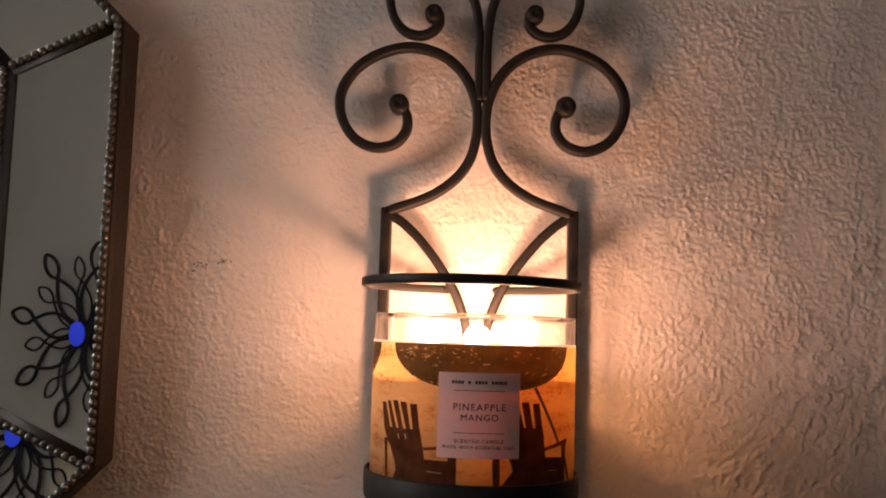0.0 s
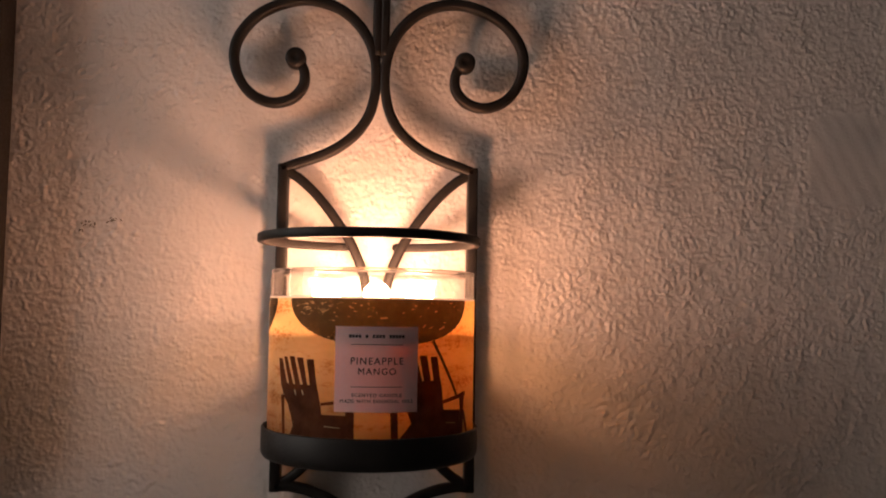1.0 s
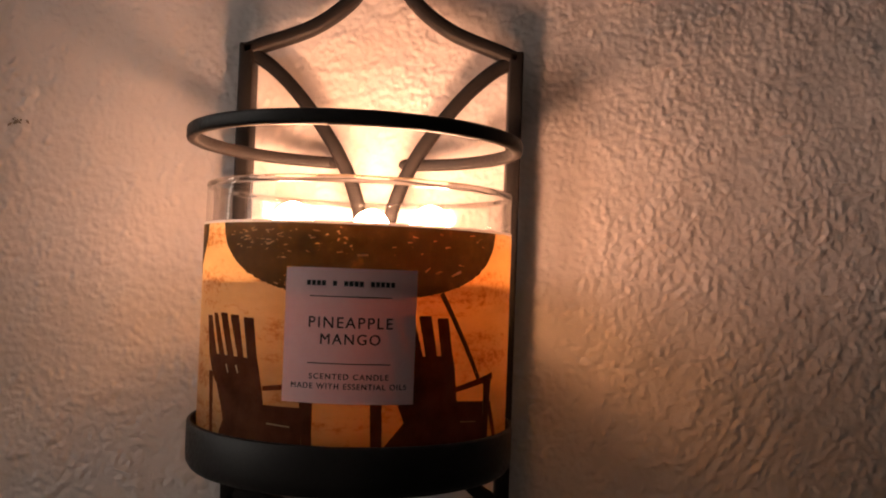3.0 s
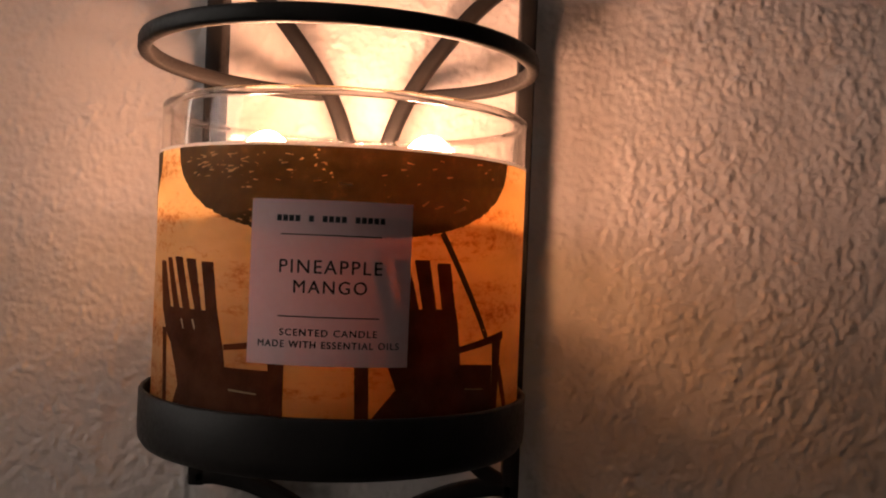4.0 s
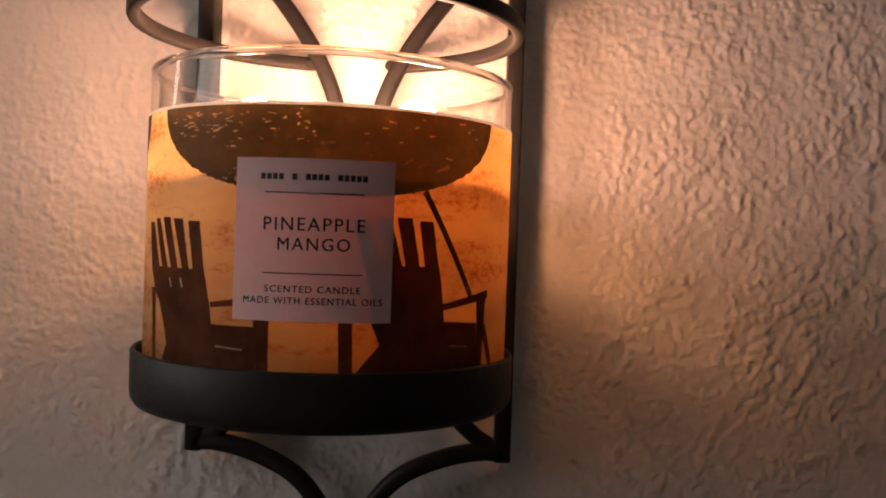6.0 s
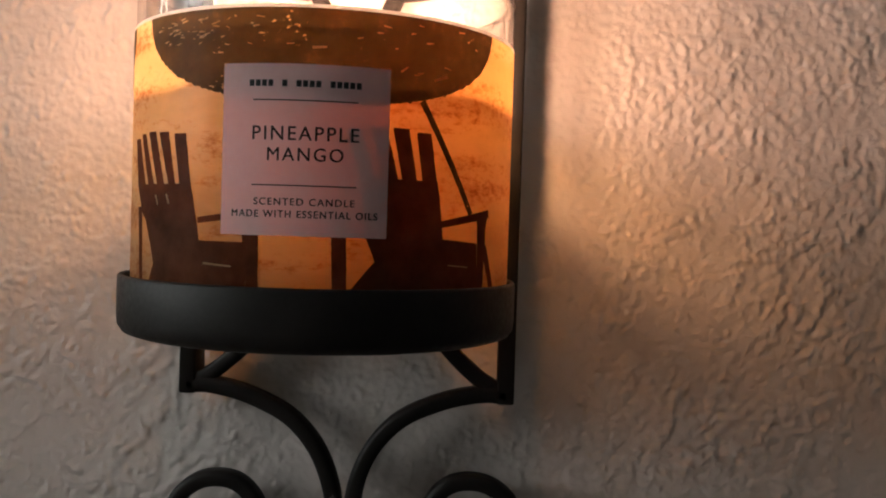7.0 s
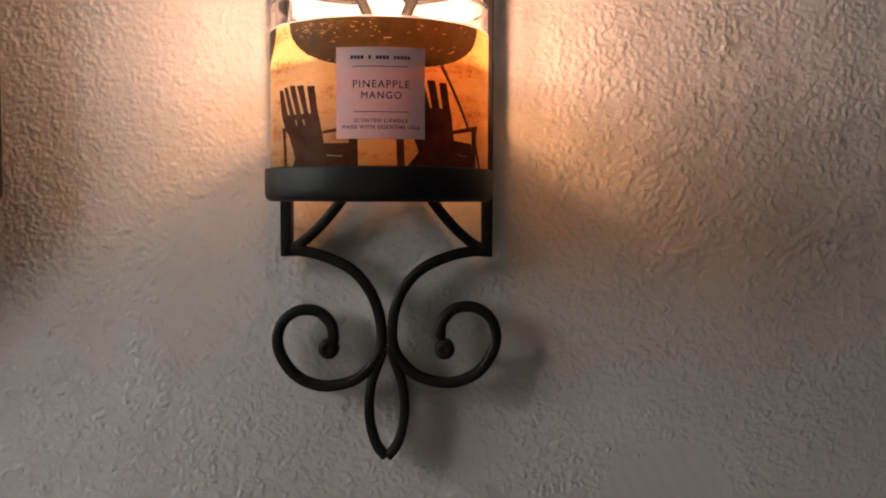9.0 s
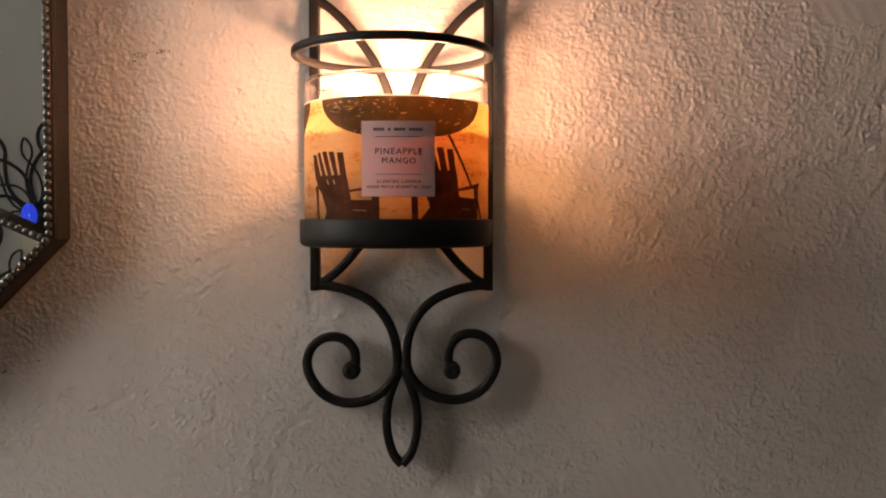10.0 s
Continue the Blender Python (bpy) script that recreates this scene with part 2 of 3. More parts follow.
def sweep(bm, line, up, wide, deep, closed=False, corner=0.3, taper=None):
    """A bar with rounded edges along a line of 3D points. up: the bar's depth axis (fixed). wide: across it."""
    n = len(line)
    rings = []
    up = Vector(up).normalized()
    shape = []
    c = corner * min(wide, deep)
    for sx, sy in ((1, 1), (-1, 1), (-1, -1), (1, -1)):
        px, py = sx * wide / 2, sy * deep / 2
        a = (px - sx * c, py) if sx * sy > 0 else (px, py - sy * c)
        b = (px, py - sy * c) if sx * sy > 0 else (px - sx * c, py)
        m = (px - sx * c * 0.3, py - sy * c * 0.3)
        shape += [b, m, a]
    for i, q in enumerate(line):
        a = line[i - 1] if i or closed else line[0]
        b = line[(i + 1) % n] if i < n - 1 or closed else line[-1]
        side = (Vector(b) - Vector(a)).cross(up).normalized()
        k = taper(i / (n - 1)) if taper else 1.0
        rings.append([bm.verts.new(Vector(q) + side * u * k + up * v * k) for u, v in shape])
    m = len(shape)
    for i in range(n if closed else n - 1):
        r, s = rings[i], rings[(i + 1) % n]
        for j in range(m):
            bm.faces.new((r[j], r[(j + 1) % m], s[(j + 1) % m], s[j]))
    if not closed:
        bm.faces.new(rings[0][::-1])
        bm.faces.new(rings[-1])
    return bm


def lathe(bm, profile, x, y, segs=96, closed=True):
    rings = [[bm.verts.new((x + r * math.sin(2 * math.pi * k / segs), y - r * math.cos(2 * math.pi * k / segs), z)) for k in range(segs)] if r > 1e-6
             else [bm.verts.new((x, y, z))] for r, z in profile]
    pairs = list(zip(rings, rings[1:])) + ([(rings[-1], rings[0])] if closed else [])
    for a, b in pairs:
        for k in range(segs):
            q = (k + 1) % segs
            if len(a) == 1 and len(b) == 1:
                continue
            if len(a) == 1:
                bm.faces.new((a[0], b[k], b[q]))
            elif len(b) == 1:
                bm.faces.new((a[k], a[q], b[0]))
            else:
                bm.faces.new((a[k], a[q], b[q], b[k]))
    return bm


# ---- the room ----
def plain_wall(name, x0, x1, y0, y1, z0, z1, material):
    bm = bmesh.new()
    box(bm, x0, x1, y0, y1, z0, z1)
    return tagged(new(name, mesh_of(name, bm, material, False)), kind="structure")


X0, X1, Y1, TOP = -4.6, 4.0, -3.05, 2.90
tagged(plain_wall("wall_south", X0, X1, Y1 - 0.12, Y1, 0, TOP, GREY_PAINT), "plain grey painted wall", "wall")
tagged(plain_wall("wall_west", X0 - 0.12, X0, Y1 - 0.12, 0.12, 0, TOP, ROOM_PAINT), "plain painted side wall", "wall")
tagged(plain_wall("wall_east", X1, X1 + 0.12, Y1 - 0.12, 0.12, 0, TOP, ROOM_PAINT), "plain painted side wall", "wall")
tagged(plain_wall("floor", X0 - 0.12, X1 + 0.12, Y1 - 0.12, 0.12, -0.12, 0, CARPET), "brown carpeted floor", "floor")
tagged(plain_wall("ceiling", X0 - 0.12, X1 + 0.12, Y1 - 0.12, 0.12, TOP, TOP + 0.12, CEILING_PAINT), "plain white painted ceiling", "ceiling")


# Made-up door: its cream colour stands for a bright area the mirror reflects.
ADDED_DOOR_X = (-2.13, -1.33)
door = thing("added_door", (sum(ADDED_DOOR_X) / 2, Y1, 0), "cream door in a plain casing, added for a bright area in the mirror", "door")
tagged(door, kind="structure")
leaf = bmesh.new()
box(leaf, ADDED_DOOR_X[0], ADDED_DOOR_X[1], Y1 + 0.001, Y1 + 0.030, 0.006, 2.03, 0.002)
part("added_door_leaf", leaf, CREAM_PAINT, door, "", False)
for x0, x1, z0, z1 in ((ADDED_DOOR_X[0] - 0.07, ADDED_DOOR_X[0] - 0.003, 0.0, 2.10), (ADDED_DOOR_X[1] + 0.003, ADDED_DOOR_X[1] + 0.07, 0.0, 2.10), (ADDED_DOOR_X[0] - 0.003, ADDED_DOOR_X[1] + 0.003, 2.034, 2.10)):
    casing = bmesh.new()
    box(casing, x0, x1, Y1 + 0.001, Y1 + 0.018, z0, z1, 0.002)
    part("casing", casing, CREAM_PAINT, door, "", False)


def band_noise(rng, shape, cell, wave, spread, stretch=1.0):
    """Random relief whose bumps are about `wave` apart, unit deviation."""
    kz = np.fft.fftfreq(shape[0], cell)[:, None]
    kx = np.fft.rfftfreq(shape[1], cell)[None, :]
    k = np.sqrt((kx * stretch) ** 2 + kz ** 2) + 1e-9
    band = np.exp(-np.log(k * wave) ** 2 / (2 * spread ** 2))
    f = np.fft.irfft2(np.fft.rfft2(rng.standard_normal(shape)) * band, s=shape)
    return f / f.std()


def textured_wall():
    """The wall with its hand-thrown plaster texture as real relief where the camera passes."""
    cell = 0.00052
    xs, zs = np.arange(-0.275, 0.325, cell), np.arange(1.305, 1.765, cell)
    rng = np.random.default_rng(7)
    shape = (len(zs), len(xs))
    grit = band_noise(rng, shape, cell, 0.0022, 0.35)
    peel = band_noise(rng, shape, cell, 0.0050, 0.40)
    wide = band_noise(rng, shape, cell, 0.016, 0.40)
    broad = band_noise(rng, shape, cell, 0.060, 0.45)
    gx, gz = np.meshgrid(xs, zs)
    clumps = np.clip(1.0 + 0.20 * wide + 0.12 * broad, 0.45, 1.5)
    # thrown grains of plaster: small domes that crowd and overlap, with creases between them
    lumps = np.zeros(shape)
    q = 6
    for _ in range(int(shape[0] * shape[1] * cell * cell / 0.0018 ** 2)):
        cx, cz = rng.uniform(0, shape[1]), rng.uniform(0, shape[0])
        size, turn, long = rng.uniform(0.0010, 0.0021) / cell, rng.uniform(0, math.pi), rng.uniform(1.0, 1.35)
        high = rng.uniform(0.40, 1.0) * (0.5 + 0.5 * size * cell / 0.0021)
        c0, r0 = int(cx) - q, int(cz) - q
        if c0 < 0 or r0 < 0 or c0 + 2 * q + 1 > shape[1] or r0 + 2 * q + 1 > shape[0]:
            continue
        dx, dz = np.arange(2 * q + 1)[None, :] + c0 - cx, np.arange(2 * q + 1)[:, None] + r0 - cz
        u, v = dx * math.cos(turn) + dz * math.sin(turn), dz * math.cos(turn) - dx * math.sin(turn)
        win = lumps[r0:r0 + 2 * q + 1, c0:c0 + 2 * q + 1]
        np.maximum(win, high * np.clip(1 - ((u / long) ** 2 + (v * long ** 0.5) ** 2) / size ** 2, 0, 1) ** 1.3, out=win)
    lumps[1:-1, 1:-1] = 0.4 * lumps[1:-1, 1:-1] + 0.15 * (lumps[:-2, 1:-1] + lumps[2:, 1:-1] + lumps[1:-1, :-2] + lumps[1:-1, 2:])      # paint fills the creases
    relief = (0.00050 * lumps + 0.00003 * grit + 0.00006 * peel) * clumps + 0.00004 * wide + 0.00012 * broad

    def smooth_dab(x, z, rx, rz, power):
        d = (np.abs((gx - x) / rx) ** power + np.abs((gz - z) / rz) ** power) + 0.10 * wide
        return np.clip((1.25 - d) / 0.4, 0, 1)
    for x, z, rx, rz, power in ((0.269, 1.635, 0.025, 0.027, 4.0), (0.150, 1.312, 0.034, 0.036, 2.2)):
        mask = smooth_dab(x, z, rx, rz, power)
        strokes = 0.00006 * np.sin((gx * 0.88 + gz * 0.47) * 780 + 0.25 * wide)
        relief = relief * (1 - mask) + mask * (0.00025 * broad + strokes + 0.0002)
    edge = np.minimum.reduce([gx - xs[0], xs[-1] - gx, gz - zs[0], zs[-1] - gz])
    relief *= np.clip(edge / 0.01, 0, 1)
    ax = np.concatenate([np.linspace(X0, xs[0] - 0.05, 30), xs, np.linspace(xs[-1] + 0.05, X1, 24)])
    az = np.concatenate([np.linspace(0, zs[0] - 0.05, 14), zs, np.linspace(zs[-1] + 0.05, TOP, 8)])
    height = np.zeros((len(az), len(ax)))
    height[14:14 + len(zs), 30:30 + len(xs)] = relief
    wx, wz = np.meshgrid(ax, az)
    co = np.stack([wx, -height, wz], -1).reshape(-1, 3)
    nz, nx = height.shape
    idx = np.arange(nz * nx).reshape(nz, nx)
    quads = np.stack([idx[:-1, :-1], idx[:-1, 1:], idx[1:, 1:], idx[1:, :-1]], -1).reshape(-1, 4)
    rim = np.concatenate([idx[0, :], idx[1:, -1], idx[-1, -2::-1], idx[-2:0:-1, 0]])
    back = co[rim].copy()
    back[:, 1] = 0.12
    base = len(co)
    m = len(rim)
    ring = np.arange(m)
    sides = np.stack([rim, base + ring, base + (ring + 1) % m, np.roll(rim, -1)], -1)
    co = np.concatenate([co, back])
    loops = np.concatenate([quads.ravel(), sides.ravel(), base + ring[::-1]])
    starts = np.concatenate([np.arange(len(quads) + len(sides)) * 4, [4 * (len(quads) + len(sides))]])
    me = bpy.data.meshes.new("wall_north")
    me.vertices.add(len(co))
    me.vertices.foreach_set("co", co.ravel().astype(np.float32))
    me.loops.add(len(loops))
    me.loops.foreach_set("vertex_index", loops.astype(np.int32))
    me.polygons.add(len(starts))
    me.polygons.foreach_set("loop_start", starts.astype(np.int32))
    flat = np.ones(len(starts), dtype=bool)
    flat[len(quads):] = False
    me.polygons.foreach_set("use_smooth", flat)
    me.update(calc_edges=True)
    me.validate()
    me.materials.append(PLASTER)
    return tagged(new("wall_north", me), "beige painted wall with hand-thrown plaster texture", "wall", kind="structure")


textured_wall()


# ---- the candle sconce ----
BAR_Y, BAR_W, BAR_D = -0.0106, 0.0054, 0.0070
SIDE_X, HIGH, LOW, MID = 0.0514, 1.6205, 1.4514, 1.5360
sconce = thing("wall_sconce", (0, 0, 1.45), "black wrought-iron scroll candle sconce hung on the plaster wall", "wall sconce")


def iron_line(name, pts, sign, wide=BAR_W, deep=BAR_D, y=BAR_Y, taper=None, steps=7):
    bm = bmesh.new()
    line = [Vector((sign * q[0], y, q[1])) for q in glide(pts, steps)]
    sweep(bm, line, (0, 1, 0), wide, deep, taper=taper)
    return part(name, bm, IRON, sconce)


def rolled_end(x, z, r):
    """The bar's end rolled up tight into a small bulb that stands a little proud of the bar."""
    bm = bmesh.new()
    back, front = BAR_Y + BAR_D / 2 - 0.0004, BAR_Y - BAR_D / 2 - 0.0028
    prof = [(0, back), (r * 0.8, back), (r, back - 0.0012), (r, front + 0.0022), (r * 0.82, front + 0.0007), (r * 0.5, front), (r * 0.28, front + 0.0006), (0, front + 0.0010)]
    rings = []
    for rad, y in prof:
        if rad == 0:
            rings.append([bm.verts.new((x, y, z))])
        else:
            rings.append([bm.verts.new((x + rad * math.cos(2 * math.pi * k / 20), y, z + rad * math.sin(2 * math.pi * k / 20))) for k in range(20)])
    for a, b in zip(rings, rings[1:]):
        for k in range(20):
            q = (k + 1) % 20
            f = [a[0], b[k], b[q]] if len(a) == 1 else [a[k], a[q], b[0]] if len(b) == 1 else [a[k], a[q], b[q], b[k]]
            bm.faces.new(f)
    return part("rolled_end", bm, IRON, sconce)


UPPER_SCROLL = [(-SIDE_X, 1.6205), (-0.045, 1.6231), (-0.027, 1.6301), (-0.0142, 1.6393), (-0.0065, 1.6499), (-0.0030, 1.6624), (-0.0025, 1.6759),
                (-0.0045, 1.6874), (-0.010, 1.6985), (-0.0185, 1.7072), (-0.029, 1.7125), (-0.042, 1.7144), (-0.056, 1.7110), (-0.068, 1.7038),
                (-0.0762, 1.6932), (-0.0788, 1.6826), (-0.0763, 1.6710), (-0.069, 1.6612), (-0.058, 1.6567), (-0.0475, 1.6592), (-0.0415, 1.6662), (-0.041, 1.6740), (-0.0435, 1.6792)]
CROWN_SCROLL = [(-0.0021, 1.684), (-0.0021, 1.706), (-0.0024, 1.722), (-0.0046, 1.738), (-0.0100, 1.750), (-0.0200, 1.760), (-0.033, 1.7635), (-0.046, 1.7585),
                (-0.0530, 1.747), (-0.0520, 1.7345), (-0.0462, 1.7250), (-0.0372, 1.7212), (-0.0296, 1.7232), (-0.0250, 1.7285), (-0.0252, 1.7345)]
LOWER_SCROLL = [(-SIDE_X, LOW), (-0.044, 1.4515), (-0.032, 1.4488), (-0.0185, 1.4425), (-0.0095, 1.4330), (-0.0044, 1.4215), (-0.0027, 1.4095), (-0.0038, 1.4000),
                (-0.0095, 1.3912), (-0.0190, 1.3848), (-0.0330, 1.3826), (-0.0455, 1.3870), (-0.0535, 1.3962), (-0.0565, 1.4065), (-0.0534, 1.4163), (-0.0452, 1.4218),
                (-0.0352, 1.4212), (-0.0286, 1.4145), (-0.0275, 1.4055)]
LEAF = [(-0.0010, 1.4022), (-0.0050, 1.392), (-0.0081, 1.382), (-0.0092, 1.3715), (-0.0084, 1.3613), (-0.0054, 1.3510), (-0.0004, 1.3445)]
half_arc = [(-SIDE_X + 0.002, HIGH - 0.001), (-0.042, 1.6150), (-0.032, 1.6055), (-0.021, 1.5915), (-0.013, 1.5785), (-0.0075, 1.565), (-0.0045, 1.551), (-0.0036, MID)]
INNER_ARC = half_arc + [(x, 2 * MID - z) for x, z in half_arc[-2::-1]]

for sign in (1, -1):
    side_bar = bmesh.new()
    box(side_bar, -sign * SIDE_X - BAR_W / 2, -sign * SIDE_X + BAR_W / 2, BAR_Y - BAR_D / 2, -0.0032, LOW - BAR_W / 2, HIGH + BAR_W / 2, 0.0007)
    part("side_bar", side_bar, IRON, sconce)
    iron_line("upper_scroll", [(x * (1.012 if sign > 0 else 1.0), z) for x, z in UPPER_SCROLL], sign)
    iron_line("crown_scroll", CROWN_SCROLL, sign, wide=0.0050)
    iron_line("lower_scroll", [(x, z - (0.0012 if sign > 0 else -0.0007) * min(1.0, (LOW - z) / 0.03)) for x, z in LOWER_SCROLL], sign)
    iron_line("inner_arc", INNER_ARC, sign, wide=0.0052, deep=0.0060)
    iron_line("leaf_side", LEAF, sign, wide=0.0050, deep=0.0066)
    rolled_end(sign * -0.0462, 1.6812, 0.0056)
    rolled_end(sign * -0.0283, 1.7335, 0.0050)
    rolled_end(sign * -0.0298, 1.4012, 0.0052)
    for z in (HIGH - 0.012, LOW + 0.012):
        peg = bmesh.new()
        bmesh.ops.create_cone(peg, cap_ends=True, segments=12, radius1=0.002, radius2=0.002, depth=0.0084, matrix=pose(sign * SIDE_X, -0.0040, z, 90))
        part("wall_peg", peg, IRON, sconce)

# the open hoop round the jar's mouth, welded to the inner arcs
HOOP_X, HOOP_Y, HOOP_R = -0.0025, -0.0590, 0.0522
hoop = bmesh.new()
gap = math.asin(0.0135 / HOOP_R)
hoop_line = [Vector((HOOP_X + HOOP_R * math.sin(a), HOOP_Y + HOOP_R * math.cos(a), 1.5789)) for a in np.linspace(gap, 2 * math.pi - gap, 120)]
sweep(hoop, hoop_line, (0, 0, 1), 0.0032, 0.0044)
part("hoop", hoop, IRON, sconce)
for sign in (1, -1):
    weld = bmesh.new()
    bmesh.ops.create_uvsphere(weld, u_segments=12, v_segments=8, radius=0.0026, matrix=pose(HOOP_X + sign * 0.0138, HOOP_Y + HOOP_R * math.cos(gap) - 0.0010, 1.5790) @ Matrix.Diagonal((1.3, 0.8, 0.9, 1)))
    part("weld", weld, IRON, sconce)

# the round pan that carries the jar
PAN_X, PAN_Y, PAN_R = -0.0005, -0.0617, 0.0512
pan = bmesh.new()
lathe(pan, [(0, 1.4768), (PAN_R - 0.0030, 1.4768), (PAN_R - 0.0012, 1.4774), (PAN_R - 0.0002, 1.4790), (PAN_R, 1.4812), (PAN_R, 1.4905), (PAN_R - 0.0004, 1.4911), (PAN_R - 0.0011, 1.4911),
            (PAN_R - 0.0015, 1.4905), (PAN_R - 0.0015, 1.4812), (PAN_R - 0.0030, 1.4792), (0, 1.4792)], PAN_X, PAN_Y, closed=False)
part("pan", pan, IRON, sconce)


# ---- the candle ----
JAR_X, JAR_Y, JAR_R, JAR_Z, JAR_TOP = -0.0003, -0.0602, 0.0486, 1.4793, 1.5632
WAX_TOP, POOL_TOP = 1.5356, 1.5455
candle = thing("candle", (JAR_X, JAR_Y, JAR_Z), "burning scented candle in a printed glass jar on the sconce pan", "candle")
glass = bmesh.new()
W = 0.0021
lathe(glass, [(0, JAR_Z), (JAR_R - 0.006, JAR_Z), (JAR_R - 0.002, JAR_Z + 0.0012), (JAR_R, JAR_Z + 0.005), (JAR_R, 1.545), (JAR_R, JAR_TOP - 0.0016), (JAR_R - 0.0004, JAR_TOP - 0.0005),
              (JAR_R - 0.0012, JAR_TOP), (JAR_R - W + 0.0006, JAR_TOP - 0.0003), (JAR_R - W, JAR_TOP - 0.0014), (JAR_R - W, 1.545), (JAR_R - W, JAR_Z + 0.010), (JAR_R - W - 0.003, JAR_Z + 0.0065), (0, JAR_Z + 0.006)],
      JAR_X, JAR_Y, 128, closed=False)
jar = part("jar", glass, GLASS, candle, "clear glass jar with a rounded rim")
bead_rim = bmesh.new()
lathe(bead_rim, [(JAR_R - W / 2 + 0.00125 * math.cos(a), JAR_TOP - 0.0004 + 0.00105 * math.sin(a)) for a in np.linspace(0, 2 * math.pi, 12, endpoint=False)], JAR_X, JAR_Y, 128)
rim_ob = part("rim", bead_rim, RIM_GLASS, jar, "fire-polished glass rim")
rim_ob.visible_shadow = False
wax = bmesh.new()
RI = JAR_R - W - 0.0002
lathe(wax, [(0, JAR_Z + 0.0063), (RI - 0.0032, JAR_Z + 0.0068), (RI, JAR_Z + 0.0105), (RI, WAX_TOP), (RI - 0.006, WAX_TOP - 0.0006), (0, WAX_TOP - 0.0012)], JAR_X, JAR_Y, 64, closed=False)
for v in wax.verts:
    if v.co.z > WAX_TOP - 0.0015:
        v.co.z += 0.0024 * noise.noise(Vector((v.co.x * 45, v.co.y * 45, 2.0)))      # the melted edge wanders
part("wax", wax, WAX, candle, "soft yellow-orange wax")
pool = bmesh.new()
lathe(pool, [(0, WAX_TOP + 0.0002), (RI - 0.0004, WAX_TOP + 0.0006), (RI - 0.0002, POOL_TOP + 0.0012), (RI - 0.0018, POOL_TOP + 0.0003), (RI - 0.004, POOL_TOP), (0, POOL_TOP)], JAR_X, JAR_Y, 64, closed=False)
pool_ob = part("melted_pool", pool, LIQUID, candle, "clear molten wax")

for fx, fy, tall, lean in ((-0.0235, -0.0580, 0.0112, 0.0006), (0.0230, -0.0590, 0.0114, -0.0008), (0.0005, -0.0350, 0.0112, 0.0003)):
    wick = bmesh.new()
    sweep(wick, [Vector((fx, fy, WAX_TOP - 0.002)), Vector((fx, fy, POOL_TOP)), Vector((fx + 0.0004, fy, POOL_TOP + 0.004)), Vector((fx + 0.0014, fy - 0.0004, POOL_TOP + 0.0060))], (0, 1, 0), 0.0016, 0.0016)
    part("wick", wick, WICK, candle, "charred cotton wick")
    flame = bmesh.new()
    base = POOL_TOP + 0.0032
    prof = [(0, 0), (0.42, 0.05), (0.82, 0.16), (1.0, 0.32), (0.98, 0.50), (0.86, 0.68), (0.62, 0.84), (0.32, 0.95), (0, 1)]
    lathe(flame, [(0.0068 * r, base + tall * q) for r, q in prof], fx + lean, fy, 14, closed=False)
    part("flame", flame, FLAME, candle, "bright yellow candle flame")


# ---- the printed film and the paper label on the jar ----
FILM_TOP = 60.3
Z0 = 1.490          # prints are laid out in millimetres round the jar and above this height


def on_jar(s, z, lift):
    a = s * 0.001 / JAR_R
    r = JAR_R + lift
    return Vector((JAR_X + r * math.sin(a), JAR_Y - r * math.cos(a), Z0 + z * 0.001))


def patch(bm, s0, s1, z0, z1, lift, nz=1, thick=0.00012):
    """A thin curved sheet on the jar."""
    n = max(1, int(abs(s1 - s0) / 1.5))
    front = [[bm.verts.new(on_jar(s0 + (s1 - s0) * i / n, z0 + (z1 - z0) * j / nz, lift)) for j in range(nz + 1)] for i in range(n + 1)]
    back = [[bm.verts.new(on_jar(s0 + (s1 - s0) * i / n, z0 + (z1 - z0) * j / nz, lift - thick)) for j in range(nz + 1)] for i in range(n + 1)]
    for i in range(n):
        for j in range(nz):
            bm.faces.new((front[i][j], front[i + 1][j], front[i + 1][j + 1], front[i][j + 1]))
            bm.faces.new((back[i][j], back[i][j + 1], back[i + 1][j + 1], back[i + 1][j]))
        for k in (0, nz):
            bm.faces.new([bm.verts.new(v.co) for v in (front[i][k], back[i][k], back[i + 1][k], front[i + 1][k])])
    for j in range(nz):
        for k in (0, n):
            bm.faces.new([bm.verts.new(v.co) for v in (front[k][j], front[k][j + 1], back[k][j + 1], back[k][j])])
    return bm


def strip(bm, a, b, wide_a, wide_b, lift):
    """A slanting printed stroke from a to b (both s, z), one face per millimetre and a half."""
    n = max(1, int(math.dist(a, b) / 1.5))
    dx, dz = b[0] - a[0], b[1] - a[1]
    ln = math.hypot(dx, dz)
    px, pz = dz / ln, -dx / ln
    rows = []
    for i in range(n + 1):
        t = i / n
        w = (wide_a + (wide_b - wide_a) * t) / 2
        s, z = a[0] + dx * t, a[1] + dz * t
        wob = 0.12 * noise.noise(Vector((s * 0.9, z * 0.9, 3.0)))
        rows.append([bm.verts.new(on_jar(s + px * k * w + wob, z + pz * k * w, lift)) for k in (-1, -0.33, 0.33, 1)])
    for r, q in zip(rows, rows[1:]):
        for k in range(3):
            bm.faces.new((r[k], r[k + 1], q[k + 1], q[k]))
    return bm


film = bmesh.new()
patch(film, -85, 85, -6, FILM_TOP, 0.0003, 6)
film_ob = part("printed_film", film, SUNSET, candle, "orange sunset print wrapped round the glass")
edge = bmesh.new()
patch(edge, -85, 85, FILM_TOP, FILM_TOP + 0.8, 0.0003)
part("film_edge", edge, EDGE_LINE, film_ob, "pale cut edge of the printed film")


